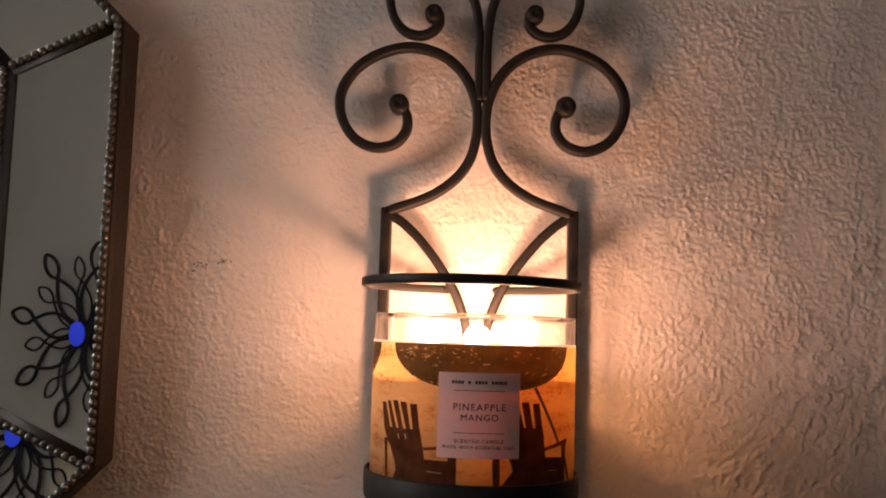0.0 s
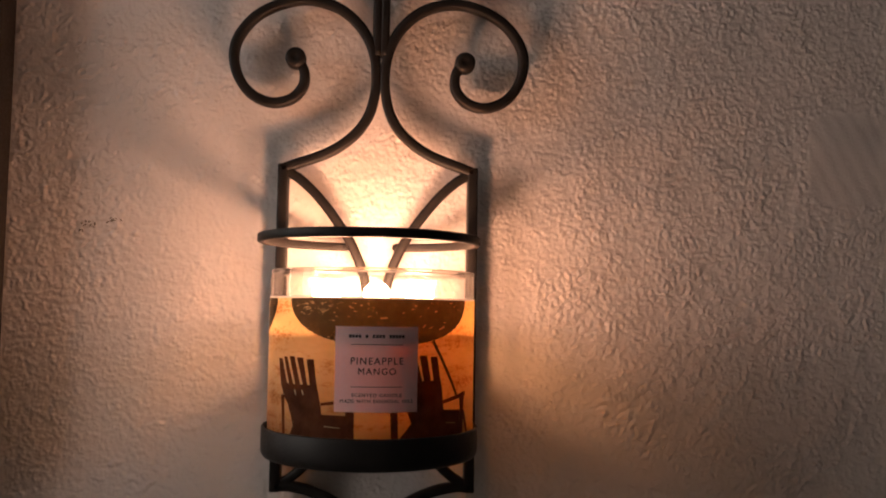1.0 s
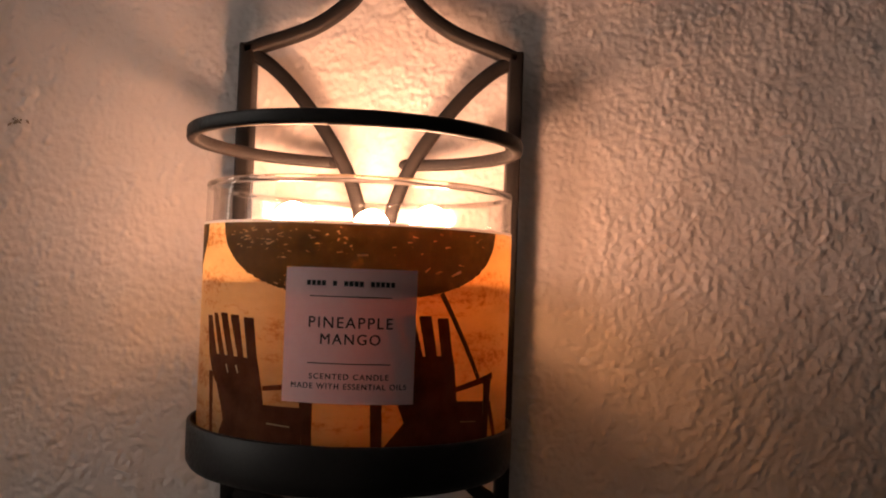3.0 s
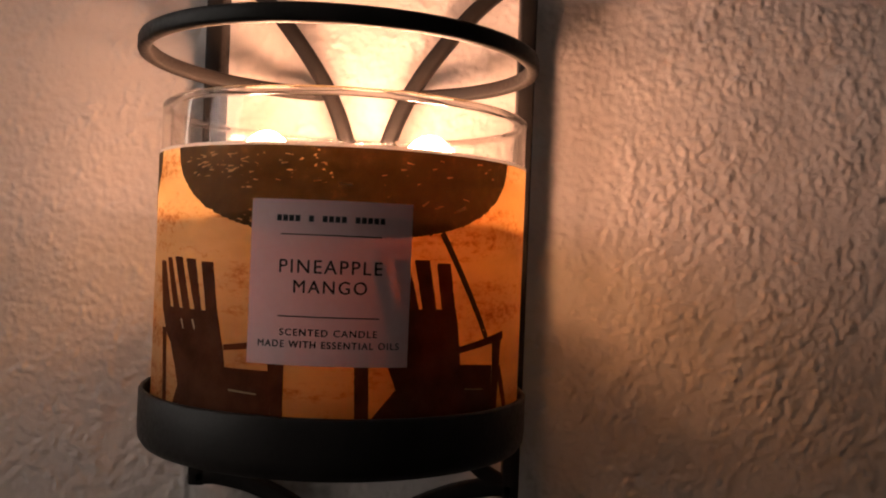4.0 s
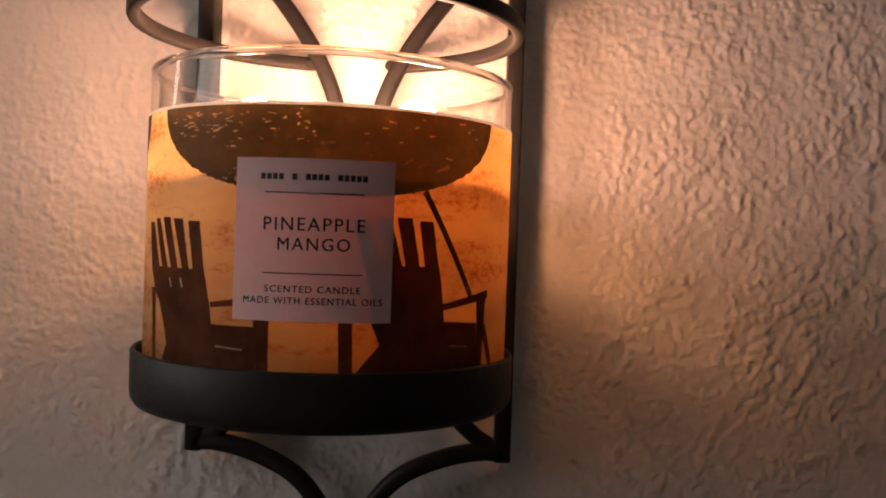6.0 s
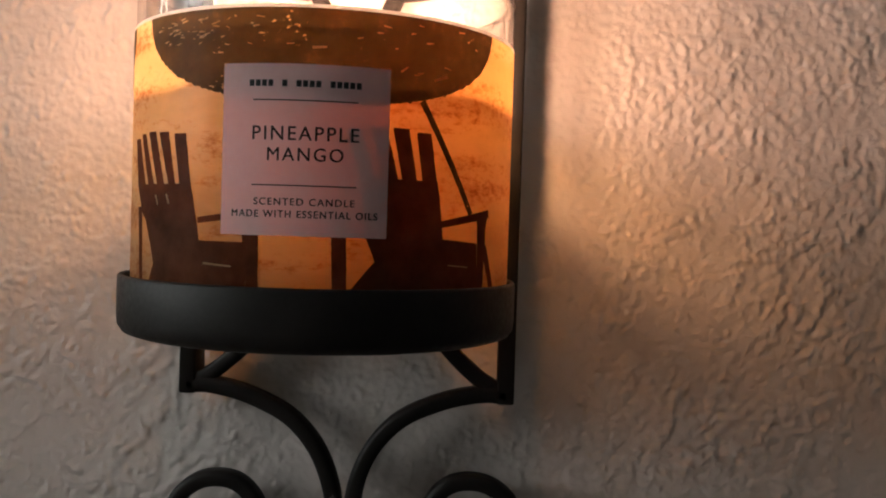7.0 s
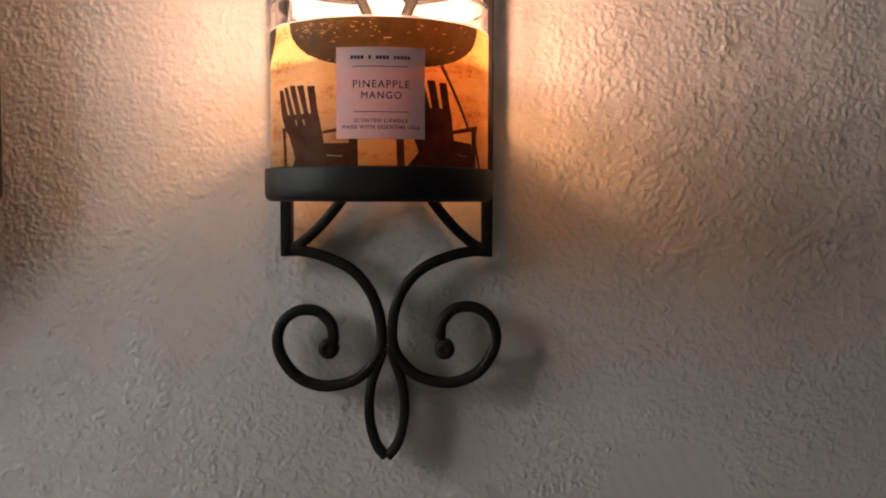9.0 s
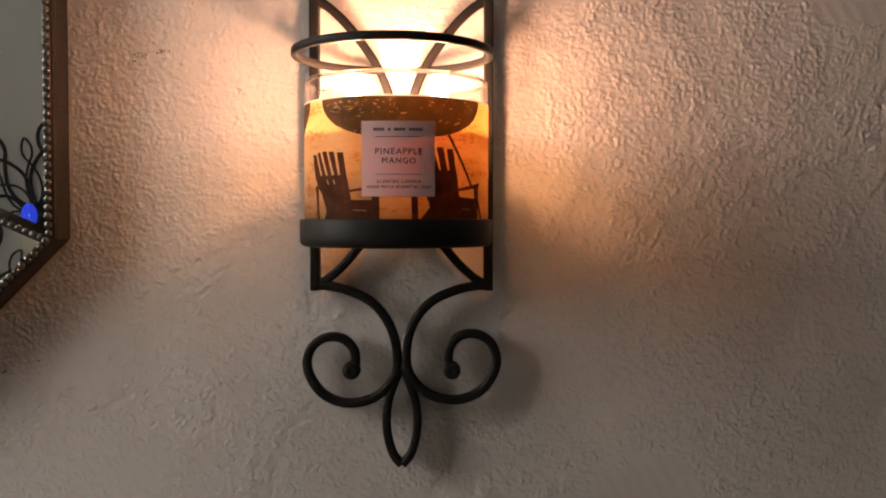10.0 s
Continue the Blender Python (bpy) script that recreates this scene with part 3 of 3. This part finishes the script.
def umbrella(centre, half, drop, s_min, s_max, seed):
    """Silhouette of a beach umbrella: a half dish with a ragged fringe."""
    bm = bmesh.new()
    n = 150
    rows = []
    for i in range(n + 1):
        s = centre - half + 2 * half * i / n
        if not s_min <= s <= s_max:
            continue
        k = abs(s - centre) / half
        rag = 0.55 * noise.noise(Vector((s * 2.1, seed, 0))) + 0.35 * noise.noise(Vector((s * 5.3, seed, 4)))
        low = FILM_TOP - drop * max(0.0, 1 - k ** 2.3) ** 0.5 + rag * (0.3 if k > 0.97 else 1)
        rows.append([bm.verts.new(on_jar(s, low + (FILM_TOP - low) * j / 5, 0.00042)) for j in range(6)])
    for r, q in zip(rows, rows[1:]):
        for j in range(5):
            bm.faces.new((r[j], q[j], q[j + 1], r[j + 1]))
    return part("printed_umbrella", bm, SHADE_PRINT, film_ob, "dark umbrella silhouette with a ragged fringe")


umbrella(6.0, 45.3, 20.0, -60, 60, 1.0)
umbrella(-96.0, 45.3, 20.0, -84, -50, 5.0)
pole = bmesh.new()
strip(pole, (29.0, 42.4), (44.4, 18.0), 1.5, 1.6, 0.00044)
part("printed_pole", pole, SHADE_PRINT, film_ob, "thin slanting umbrella pole")

rnd = random.Random(4)
gaps = [((32.0, 47.2), (35.4, 48.6), 0.4, 0.9), ((23.6, 48.2), (25.2, 49.4), 0.5, 0.3), ((4.4, 52.0), (7.4, 52.2), 0.6, 0.5)]
for _ in range(64):
    s = rnd.gauss(-24, 7) if rnd.random() < 0.65 else rnd.uniform(-30, 42)
    z = FILM_TOP - 1.2 - abs(rnd.gauss(0, 5.5))
    if z < FILM_TOP - 16.5 * max(0.0, 1 - (abs(s - 6.0) / 45.3) ** 2.3) ** 0.5:
        continue
    w = rnd.uniform(0.5, 1.9)
    gaps.append(((s, z), (s + w, z + rnd.uniform(-0.35, 0.35)), rnd.uniform(0.15, 0.5), 0.15))
for a, b, wide_a, wide_b in gaps:
    glint = bmesh.new()
    strip(glint, a, b, wide_a, wide_b, 0.00052)
    part("printed_glint", glint, SUNSET, film_ob)


def shape(name, rows, lift, material=CHAIR_PRINT):
    """A printed silhouette between two edges: rows of (height, one edge, other edge), from the top down, with an uneven outline."""
    bm = bmesh.new()
    fine = []
    for (z, a, b), (y, c, d) in zip(rows, rows[1:]):
        n = max(1, int(max(abs(z - y), abs(a - c) * 0.6, abs(b - d) * 0.6) / 0.9))
        fine += [(z + (y - z) * k / n, a + (c - a) * k / n, b + (d - b) * k / n) for k in range(n)]
    fine.append(rows[-1])
    lines = []
    for z, a, b in fine:
        a += 0.16 * noise.noise(Vector((a * 0.3, z * 0.9, 3.0)))
        b += 0.16 * noise.noise(Vector((b * 0.3, z * 0.9, 7.0)))
        n = max(2, int((rows[0][2] - rows[0][1]) / 1.2))
        lines.append([bm.verts.new(on_jar(a + (b - a) * k / n, z, lift)) for k in range(n + 1)])
    for r, q in zip(lines, lines[1:]):
        for k in range(len(r) - 1):
            bm.faces.new((r[k], r[k + 1], q[k + 1], q[k]))
    return part(name, bm, material, film_ob)


def stroke(name, a, b, wide_a, wide_b, lift):
    bm = bmesh.new()
    strip(bm, a, b, wide_a, wide_b, lift)
    return part(name, bm, CHAIR_PRINT, film_ob)


def left_chair(low):
    """Silhouette of a slatted deck chair seen from behind, half turned."""
    lift = 0.00046
    for top, wide, high, foot, foot_wide in ((-46.0, 3.4, 33.4, -43.1, 5.0), (-42.0, 2.5, 34.3, -37.7, 2.9), (-37.4, 3.5, 34.6, -33.5, 2.9), (-32.4, 3.7, 34.3, -29.2, 2.4), (-26.7, 3.8, 33.8, -24.9, 3.5)):
        shape("printed_chair_slat", [(high, top - wide / 2, top + wide / 2 - 0.2), (high - 0.5, top - wide / 2, top + wide / 2), (22.6, foot - foot_wide / 2, foot + foot_wide / 2)], lift)
    shape("printed_chair_back", [(22.7, -45.7, -23.1), (18.5, -43.4, -22.0), (16.0, -42.0, -21.5), (14.4, -40.0, -21.0), (8.3, -37.1, -20.2), (4.6, -35.9, -19.9), (1.0, -37.6, -19.7), (low, -38.5, -19.4)], lift + 0.00006)
    shape("printed_chair_leg", [(17.5, -45.2, -42.6), (15.2, -44.8, -42.4), (low, -42.9, -41.0)], lift)
    stroke("printed_chair_arm", (-21, 14.8), (-7, 16.6), 1.3, 1.6, lift + 0.00003)
    shape("printed_chair_seat", [(10.4, -20.6, -9.0), (low, -20.6, -8.5)], lift + 0.00002)
    shape("printed_chair_post", [(17.2, -9.9, -5.6), (12.0, -9.7, -6.0), (1.3, -8.6, -5.9), (low, -8.4, -5.9)], lift + 0.00010)


def right_chair(low):
    """Its neighbour, turned the other way, with an arm that ends in a post."""
    lift = 0.00046
    for top, wide, high, foot, foot_wide in ((13.6, 3.6, 35.4, 16.6, 3.4), (19.0, 3.7, 36.0, 21.9, 3.6), (24.1, 3.8, 36.1, 26.4, 3.6), (29.7, 3.7, 35.5, 31.5, 3.9)):
        shape("printed_chair_slat", [(high, top - wide / 2 + 0.2, top + wide / 2), (high - 0.5, top - wide / 2, top + wide / 2), (24.9, foot - foot_wide / 2, foot + foot_wide / 2)], lift)
    shape("printed_chair_back", [(25.0, 14.9, 33.5), (21.2, 15.6, 34.3), (12.2, 16.6, 35.5), (6.6, 19.0, 35.7), (low, 19.4, 35.7)], lift + 0.00006)
    shape("printed_chair_foot", [(6.8, 18.6, 22.0), (1.5, 14.2, 22.0), (low, 9.0, 22.0)], lift + 0.00004)
    stroke("printed_chair_arm", (34.5, 15.4), (46.0, 17.4), 1.5, 1.9, lift + 0.00003)
    stroke("printed_chair_arm", (45.6, 17.3), (52.0, 18.4), 1.9, 2.0, lift + 0.00005)
    shape("printed_chair_seat", [(12.1, 35.0, 36.0), (12.0, 35.0, 38.0), (11.3, 35.0, 47.0), (low, 35.0, 48.0)], lift + 0.00002)
    shape("printed_chair_post", [(17.6, 46.6, 51.4), (15.5, 46.9, 50.8), (11.6, 47.1, 50.6), (low, 47.4, 49.6)], lift + 0.00010)
    stroke("printed_chair_leg", (50.0, 10.6), (56.6, low), 2.3, 2.0, lift + 0.00012)
    shape("printed_chair_leg", [(17.0, 9.2, 12.3), (low, 10.0, 13.1)], lift)


left_chair(-5)
right_chair(-5)
for s0, z0, s1, z1, wide in ((-19.1, 5.5, -12.1, 5.1, 0.5), (37.1, 6.3, 43.6, 5.8, 0.3), (-35.2, 20.2, -34.2, 18.0, 0.6), (-30.9, 20.4, -30.0, 18.2, 0.7)):
    gap_light = bmesh.new()
    strip(gap_light, (s0, z0), (s1, z1), wide, wide * 0.7, 0.00062)
    part("printed_chair_gap", gap_light, SUNSET, film_ob)

sticker = bmesh.new()
patch(sticker, -14.7, 21.2, 12.0, 48.4, 0.00066, 4, 0.00003)
sticker_ob = part("paper_label", sticker, PAPER, candle, "square pink-white paper label with black print")


def lettering(text, s0, s1, z_low, cap, lift=0.00070):
    """Words printed on the label, as wide as from s0 to s1 and with capitals of that height, in millimetres."""
    cu = bpy.data.curves.new("lettering", "FONT")
    cu.body, cu.size, cu.space_character = text, 1.0, 1.22
    tmp = new("lettering", cu)
    bpy.context.view_layer.update()
    me = bpy.data.meshes.new_from_object(tmp.evaluated_get(bpy.context.evaluated_depsgraph_get()))
    bpy.data.objects.remove(tmp)
    xs = [v.co.x for v in me.vertices]
    ys = [v.co.y for v in me.vertices]
    kx, ky = (s1 - s0) / (max(xs) - min(xs)), cap / (max(ys) - min(ys))
    for v in me.vertices:
        v.co = on_jar(s0 + (v.co.x - min(xs)) * kx, z_low + (v.co.y - min(ys)) * ky, lift)
    me.materials.clear()
    me.materials.append(INK)
    ob = new("lettering", me)
    ob.parent = sticker_ob
    ob.matrix_parent_inverse = sticker_ob.matrix_world.inverted()
    return ob


for text, s0, s1, z_low, cap in (("PINEAPPLE", -7.8, 14.6, 32.3, 2.9), ("MANGO", -4.5, 11.4, 27.9, 2.8), ("SCENTED CANDLE", -7.2, 14.0, 18.5, 1.5), ("MADE WITH ESSENTIAL OILS", -12.1, 19.0, 15.9, 1.5)):
    lettering(text, s0, s1, z_low, cap)
    lettering(text, s0 + 0.09, s1 + 0.09, z_low + 0.04, cap, 0.00071)      # a second strike makes the strokes bold
# the maker's line, as plain blocks
blocks = [(-7.8, 14.3, 40.6, 0.26), (-7.7, 14.4, 22.6, 0.26)]
at = -8.7
for word in (4, 1, 4, 5):
    for _ in range(word):
        blocks.append((at, at + 1.05, 43.6, 1.35))
        at += 1.36
    at += 1.62
for s0, s1, z, h in blocks:
    bar = bmesh.new()
    patch(bar, s0, s1, z, z + h, 0.00071, 1, 0.00004)
    part("printed_line", bar, INK, sticker_ob)


# ---- the octagonal mirror ----
MX, MZ, APO_OUT, APO_IN, M_FRONT = -0.4950, 1.6012, 0.2920, 0.2290, -0.0240
M_INNER = M_FRONT + (APO_OUT - APO_IN) * math.tan(radians(5.6))
mirror = thing("wall_mirror", (MX, 0, MZ - APO_OUT), "octagonal mirror with beaded pewter strips between tilted glass panels", "mirror")


def corner(i, apo, y):
    """Corner i of the octagon (corners 0 and -1 bound the side that faces the sconce)."""
    a = math.pi / 8 + i * math.pi / 4
    r = apo / math.cos(math.pi / 8)
    return Vector((MX + r * math.cos(a), y, MZ + r * math.sin(a)))


rim = bmesh.new()
outer = [[corner(i, APO_OUT + d, y) for i in range(8)] for d, y in ((0.0022, -0.0005), (0.0030, -0.0190), (0.0024, M_FRONT + 0.0008), (-0.0030, M_FRONT + 0.0016), (-0.004, -0.003))]
loops_ = [[rim.verts.new(q) for q in ring] for ring in outer]
for a, b in zip(loops_, loops_[1:] + loops_[:1]):
    for i in range(8):
        rim.faces.new((a[i], a[(i + 1) % 8], b[(i + 1) % 8], b[i]))
part("rim", rim, DARK_WOOD, mirror, "dark outer rim", False)
backing = bmesh.new()
hexa = [[backing.verts.new(corner(i, APO_OUT - 0.002, y)) for i in range(8)] for y in (-0.0008, -0.010)]
backing.faces.new(hexa[0])
backing.faces.new(hexa[1][::-1])
for i in range(8):
    backing.faces.new((hexa[0][i], hexa[1][i], hexa[1][(i + 1) % 8], hexa[0][(i + 1) % 8]))
part("backing", backing, DARK_WOOD, mirror, "", False)


def glass_sheet(name, pts, label):
    """A mirror panel, 3 mm thick, its edge ground."""
    bm = bmesh.new()
    n = (pts[1] - pts[0]).cross(pts[2] - pts[0]).normalized()
    if n.y > 0:
        n = -n
    front = [bm.verts.new(q) for q in pts]
    back = [bm.verts.new(q - n * 0.003) for q in pts]
    bm.faces.new(front)
    bm.faces.new(back[::-1])
    for i in range(len(pts)):
        j = (i + 1) % len(pts)
        bm.faces.new((front[i], back[i], back[j], front[j]))
    return part(name, bm, MIRROR, mirror, label, False)


glass_sheet("centre_glass", [corner(i, APO_IN - 0.001, M_INNER) for i in range(8)], "flat centre mirror glass")
for i in range(8):
    glass_sheet("side_glass", [corner(i, APO_OUT - 0.0025, M_FRONT + 0.0004), corner(i - 1, APO_OUT - 0.0025, M_FRONT + 0.0004), corner(i - 1, APO_IN + 0.001, M_INNER), corner(i, APO_IN + 0.001, M_INNER)], "tilted mirror panel")

bead_mesh = bmesh.new()
bmesh.ops.create_uvsphere(bead_mesh, u_segments=8, v_segments=6, radius=1.0)
bead_data = mesh_of("bead", bead_mesh, PEWTER)
far_beads = bmesh.new()


def bead_row(a, b, size, pitch, near, wide, shift):
    """A dark strip with a row of pewter beads along it, from a to b; shift moves the beads off the strip's middle."""
    d = b - a
    side = d.cross(Vector((0, 1, 0))).normalized() * shift
    n = round(d.length / pitch)
    bm = bmesh.new()
    sweep(bm, [a, b], (0, 1, 0), wide, 0.0022)
    strip_ob = part("bead_strip", bm, DARK_WOOD, mirror, "dark strip with a row of pewter beads")
    for k in range(n):
        q = a + d * ((k + 0.5) / n) + Vector((0, -size * 0.75, 0)) + side
        if near:
            ob = new("bead", bead_data)
            ob.parent = strip_ob
            ob.matrix_world = Matrix.Translation(q) @ Matrix.Diagonal((size, size, size, 1))
        else:
            bmesh.ops.create_icosphere(far_beads, subdivisions=1, radius=size, matrix=Matrix.Translation(q))


for i in range(8):
    near = i in (0, 1, 7)
    bead_row(corner(i, APO_OUT, M_FRONT), corner(i - 1, APO_OUT, M_FRONT), 0.0023, 0.0049, near, 0.0040, 0.0)
    bead_row(corner(i, APO_OUT - 0.002, M_FRONT), corner(i, APO_IN, M_INNER), 0.0023, 0.0049, i in (0, 7), 0.0090, -0.0017 if i < 4 else 0.0017)
    bead_row(corner(i, APO_IN, M_INNER), corner(i - 1, APO_IN, M_INNER), 0.0023, 0.0049, False, 0.0080, -0.0035)
far = part("bead_rest", far_beads, PEWTER, mirror)
tagged(far, kind="stuff")


# ---- scuffs on the wall ----
def scuff_mark(x, z, bits, spread, seed):
    bm = bmesh.new()
    r = random.Random(seed)
    for _ in range(bits):
        px, pz = x + r.gauss(0, spread), z + r.gauss(0, spread * 0.55)
        bmesh.ops.create_icosphere(bm, subdivisions=1, radius=1.0, matrix=pose(px, -0.0006, pz, 0, r.uniform(0, 180), 0) @ Matrix.Diagonal((r.uniform(0.0005, 0.0012), 0.0004, r.uniform(0.0003, 0.0006), 1)))
    return tagged(new("scuff_mark", mesh_of("scuff_mark", bm, SCUFF)), "small brown scuff on the plaster wall", "scuff", kind="structure")


# ---- the wire flower on the opposite wall, and the added unseen lamp ----
FLOWER = Vector((-2.335, Y1 + 0.09, 1.506))
flower = thing("wall_flower", FLOWER, "black wire flower ornament with a blue glass centre", "wall ornament")


def petal(angle, long, lens, wire, depth):
    """One closed wire: a lens from the centre, crossing into a teardrop loop."""
    pts = []
    for k in range(41):
        t = k / 40 * 2 * math.pi
        u = 0.5 - 0.5 * math.cos(t)
        bulge = math.sin(math.pi * min(u / 0.66, 1.0)) * lens if u <= 0.66 else -math.sin(math.pi * (u - 0.66) / 0.34) ** 0.7 * lens * 0.66 if u < 1 else 0
        side = 1 if t <= math.pi else -1
        r, off = long * (0.10 + 0.90 * u), side * bulge
        pts.append(Vector((FLOWER.x + 0.86 * (r * math.cos(angle) - off * math.sin(angle)), FLOWER.y + depth - 0.02 + 0.03 * u, FLOWER.z + r * math.sin(angle) + off * math.cos(angle))))
    bm = bmesh.new()
    sweep(bm, pts[:-1], (0, 1, 0), wire, wire, closed=True)
    return part("petal", bm, WIRE, flower)


for k in range(8):
    petal(radians(78 + 45 * k), 0.405, 0.052, 0.014, 0.0)
    petal(radians(100 + 45 * k), 0.34, 0.043, 0.009, -0.03)
gem = bmesh.new()
bmesh.ops.create_icosphere(gem, subdivisions=3, radius=1.0, matrix=Matrix.Translation(FLOWER + Vector((0, 0.025, 0))) @ Matrix.Diagonal((0.034, 0.03, 0.054, 1)))
part("gem", gem, BLUE_GEM, flower, "blue glass centre with an added glow")
stud = bmesh.new()
bmesh.ops.create_cone(stud, cap_ends=True, segments=20, radius1=0.050, radius2=0.040, depth=0.10, matrix=pose(FLOWER.x, FLOWER.y - 0.042, FLOWER.z, 90))
part("boss", stud, WIRE, flower)

# Unseen lamp added to light the wall from the left; its form is assumed.
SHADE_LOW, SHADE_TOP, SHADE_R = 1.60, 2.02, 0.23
lamp = thing("assumed_lamp", (LAMP_AT[0], LAMP_AT[1], SHADE_LOW), "unseen lit drum lamp of assumed form, hung from the ceiling on a dark cord", "hanging lamp")
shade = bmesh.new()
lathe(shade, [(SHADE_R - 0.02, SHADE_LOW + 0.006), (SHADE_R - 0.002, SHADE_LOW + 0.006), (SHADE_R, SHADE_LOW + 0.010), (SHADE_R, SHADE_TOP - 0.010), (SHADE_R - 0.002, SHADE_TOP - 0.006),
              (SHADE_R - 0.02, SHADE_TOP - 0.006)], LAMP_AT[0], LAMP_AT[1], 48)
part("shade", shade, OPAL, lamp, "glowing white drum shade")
# Both end discs glow as well, to lift the room's ambient light.
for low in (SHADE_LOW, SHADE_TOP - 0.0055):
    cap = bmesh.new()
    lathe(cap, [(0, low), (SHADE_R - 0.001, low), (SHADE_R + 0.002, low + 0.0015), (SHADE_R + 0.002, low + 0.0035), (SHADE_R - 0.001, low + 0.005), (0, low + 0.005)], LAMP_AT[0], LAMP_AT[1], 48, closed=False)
    part("diffuser", cap, OPAL, lamp, "white end disc, glow added to lift the ambient light")
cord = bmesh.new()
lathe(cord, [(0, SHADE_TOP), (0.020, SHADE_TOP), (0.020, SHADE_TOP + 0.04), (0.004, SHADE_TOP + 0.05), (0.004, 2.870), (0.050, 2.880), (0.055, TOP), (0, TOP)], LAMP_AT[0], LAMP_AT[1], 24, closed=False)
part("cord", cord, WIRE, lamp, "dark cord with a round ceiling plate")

scuff_mark(-0.1588, 1.5891, 11, 0.0026, 3)
scuff_mark(-0.1442, 1.5922, 11, 0.0022, 5)
scuff_mark(-0.2400, 1.4001, 9, 0.0032, 6)
scuff_mark(-0.2226, 1.4046, 5, 0.0020, 9)
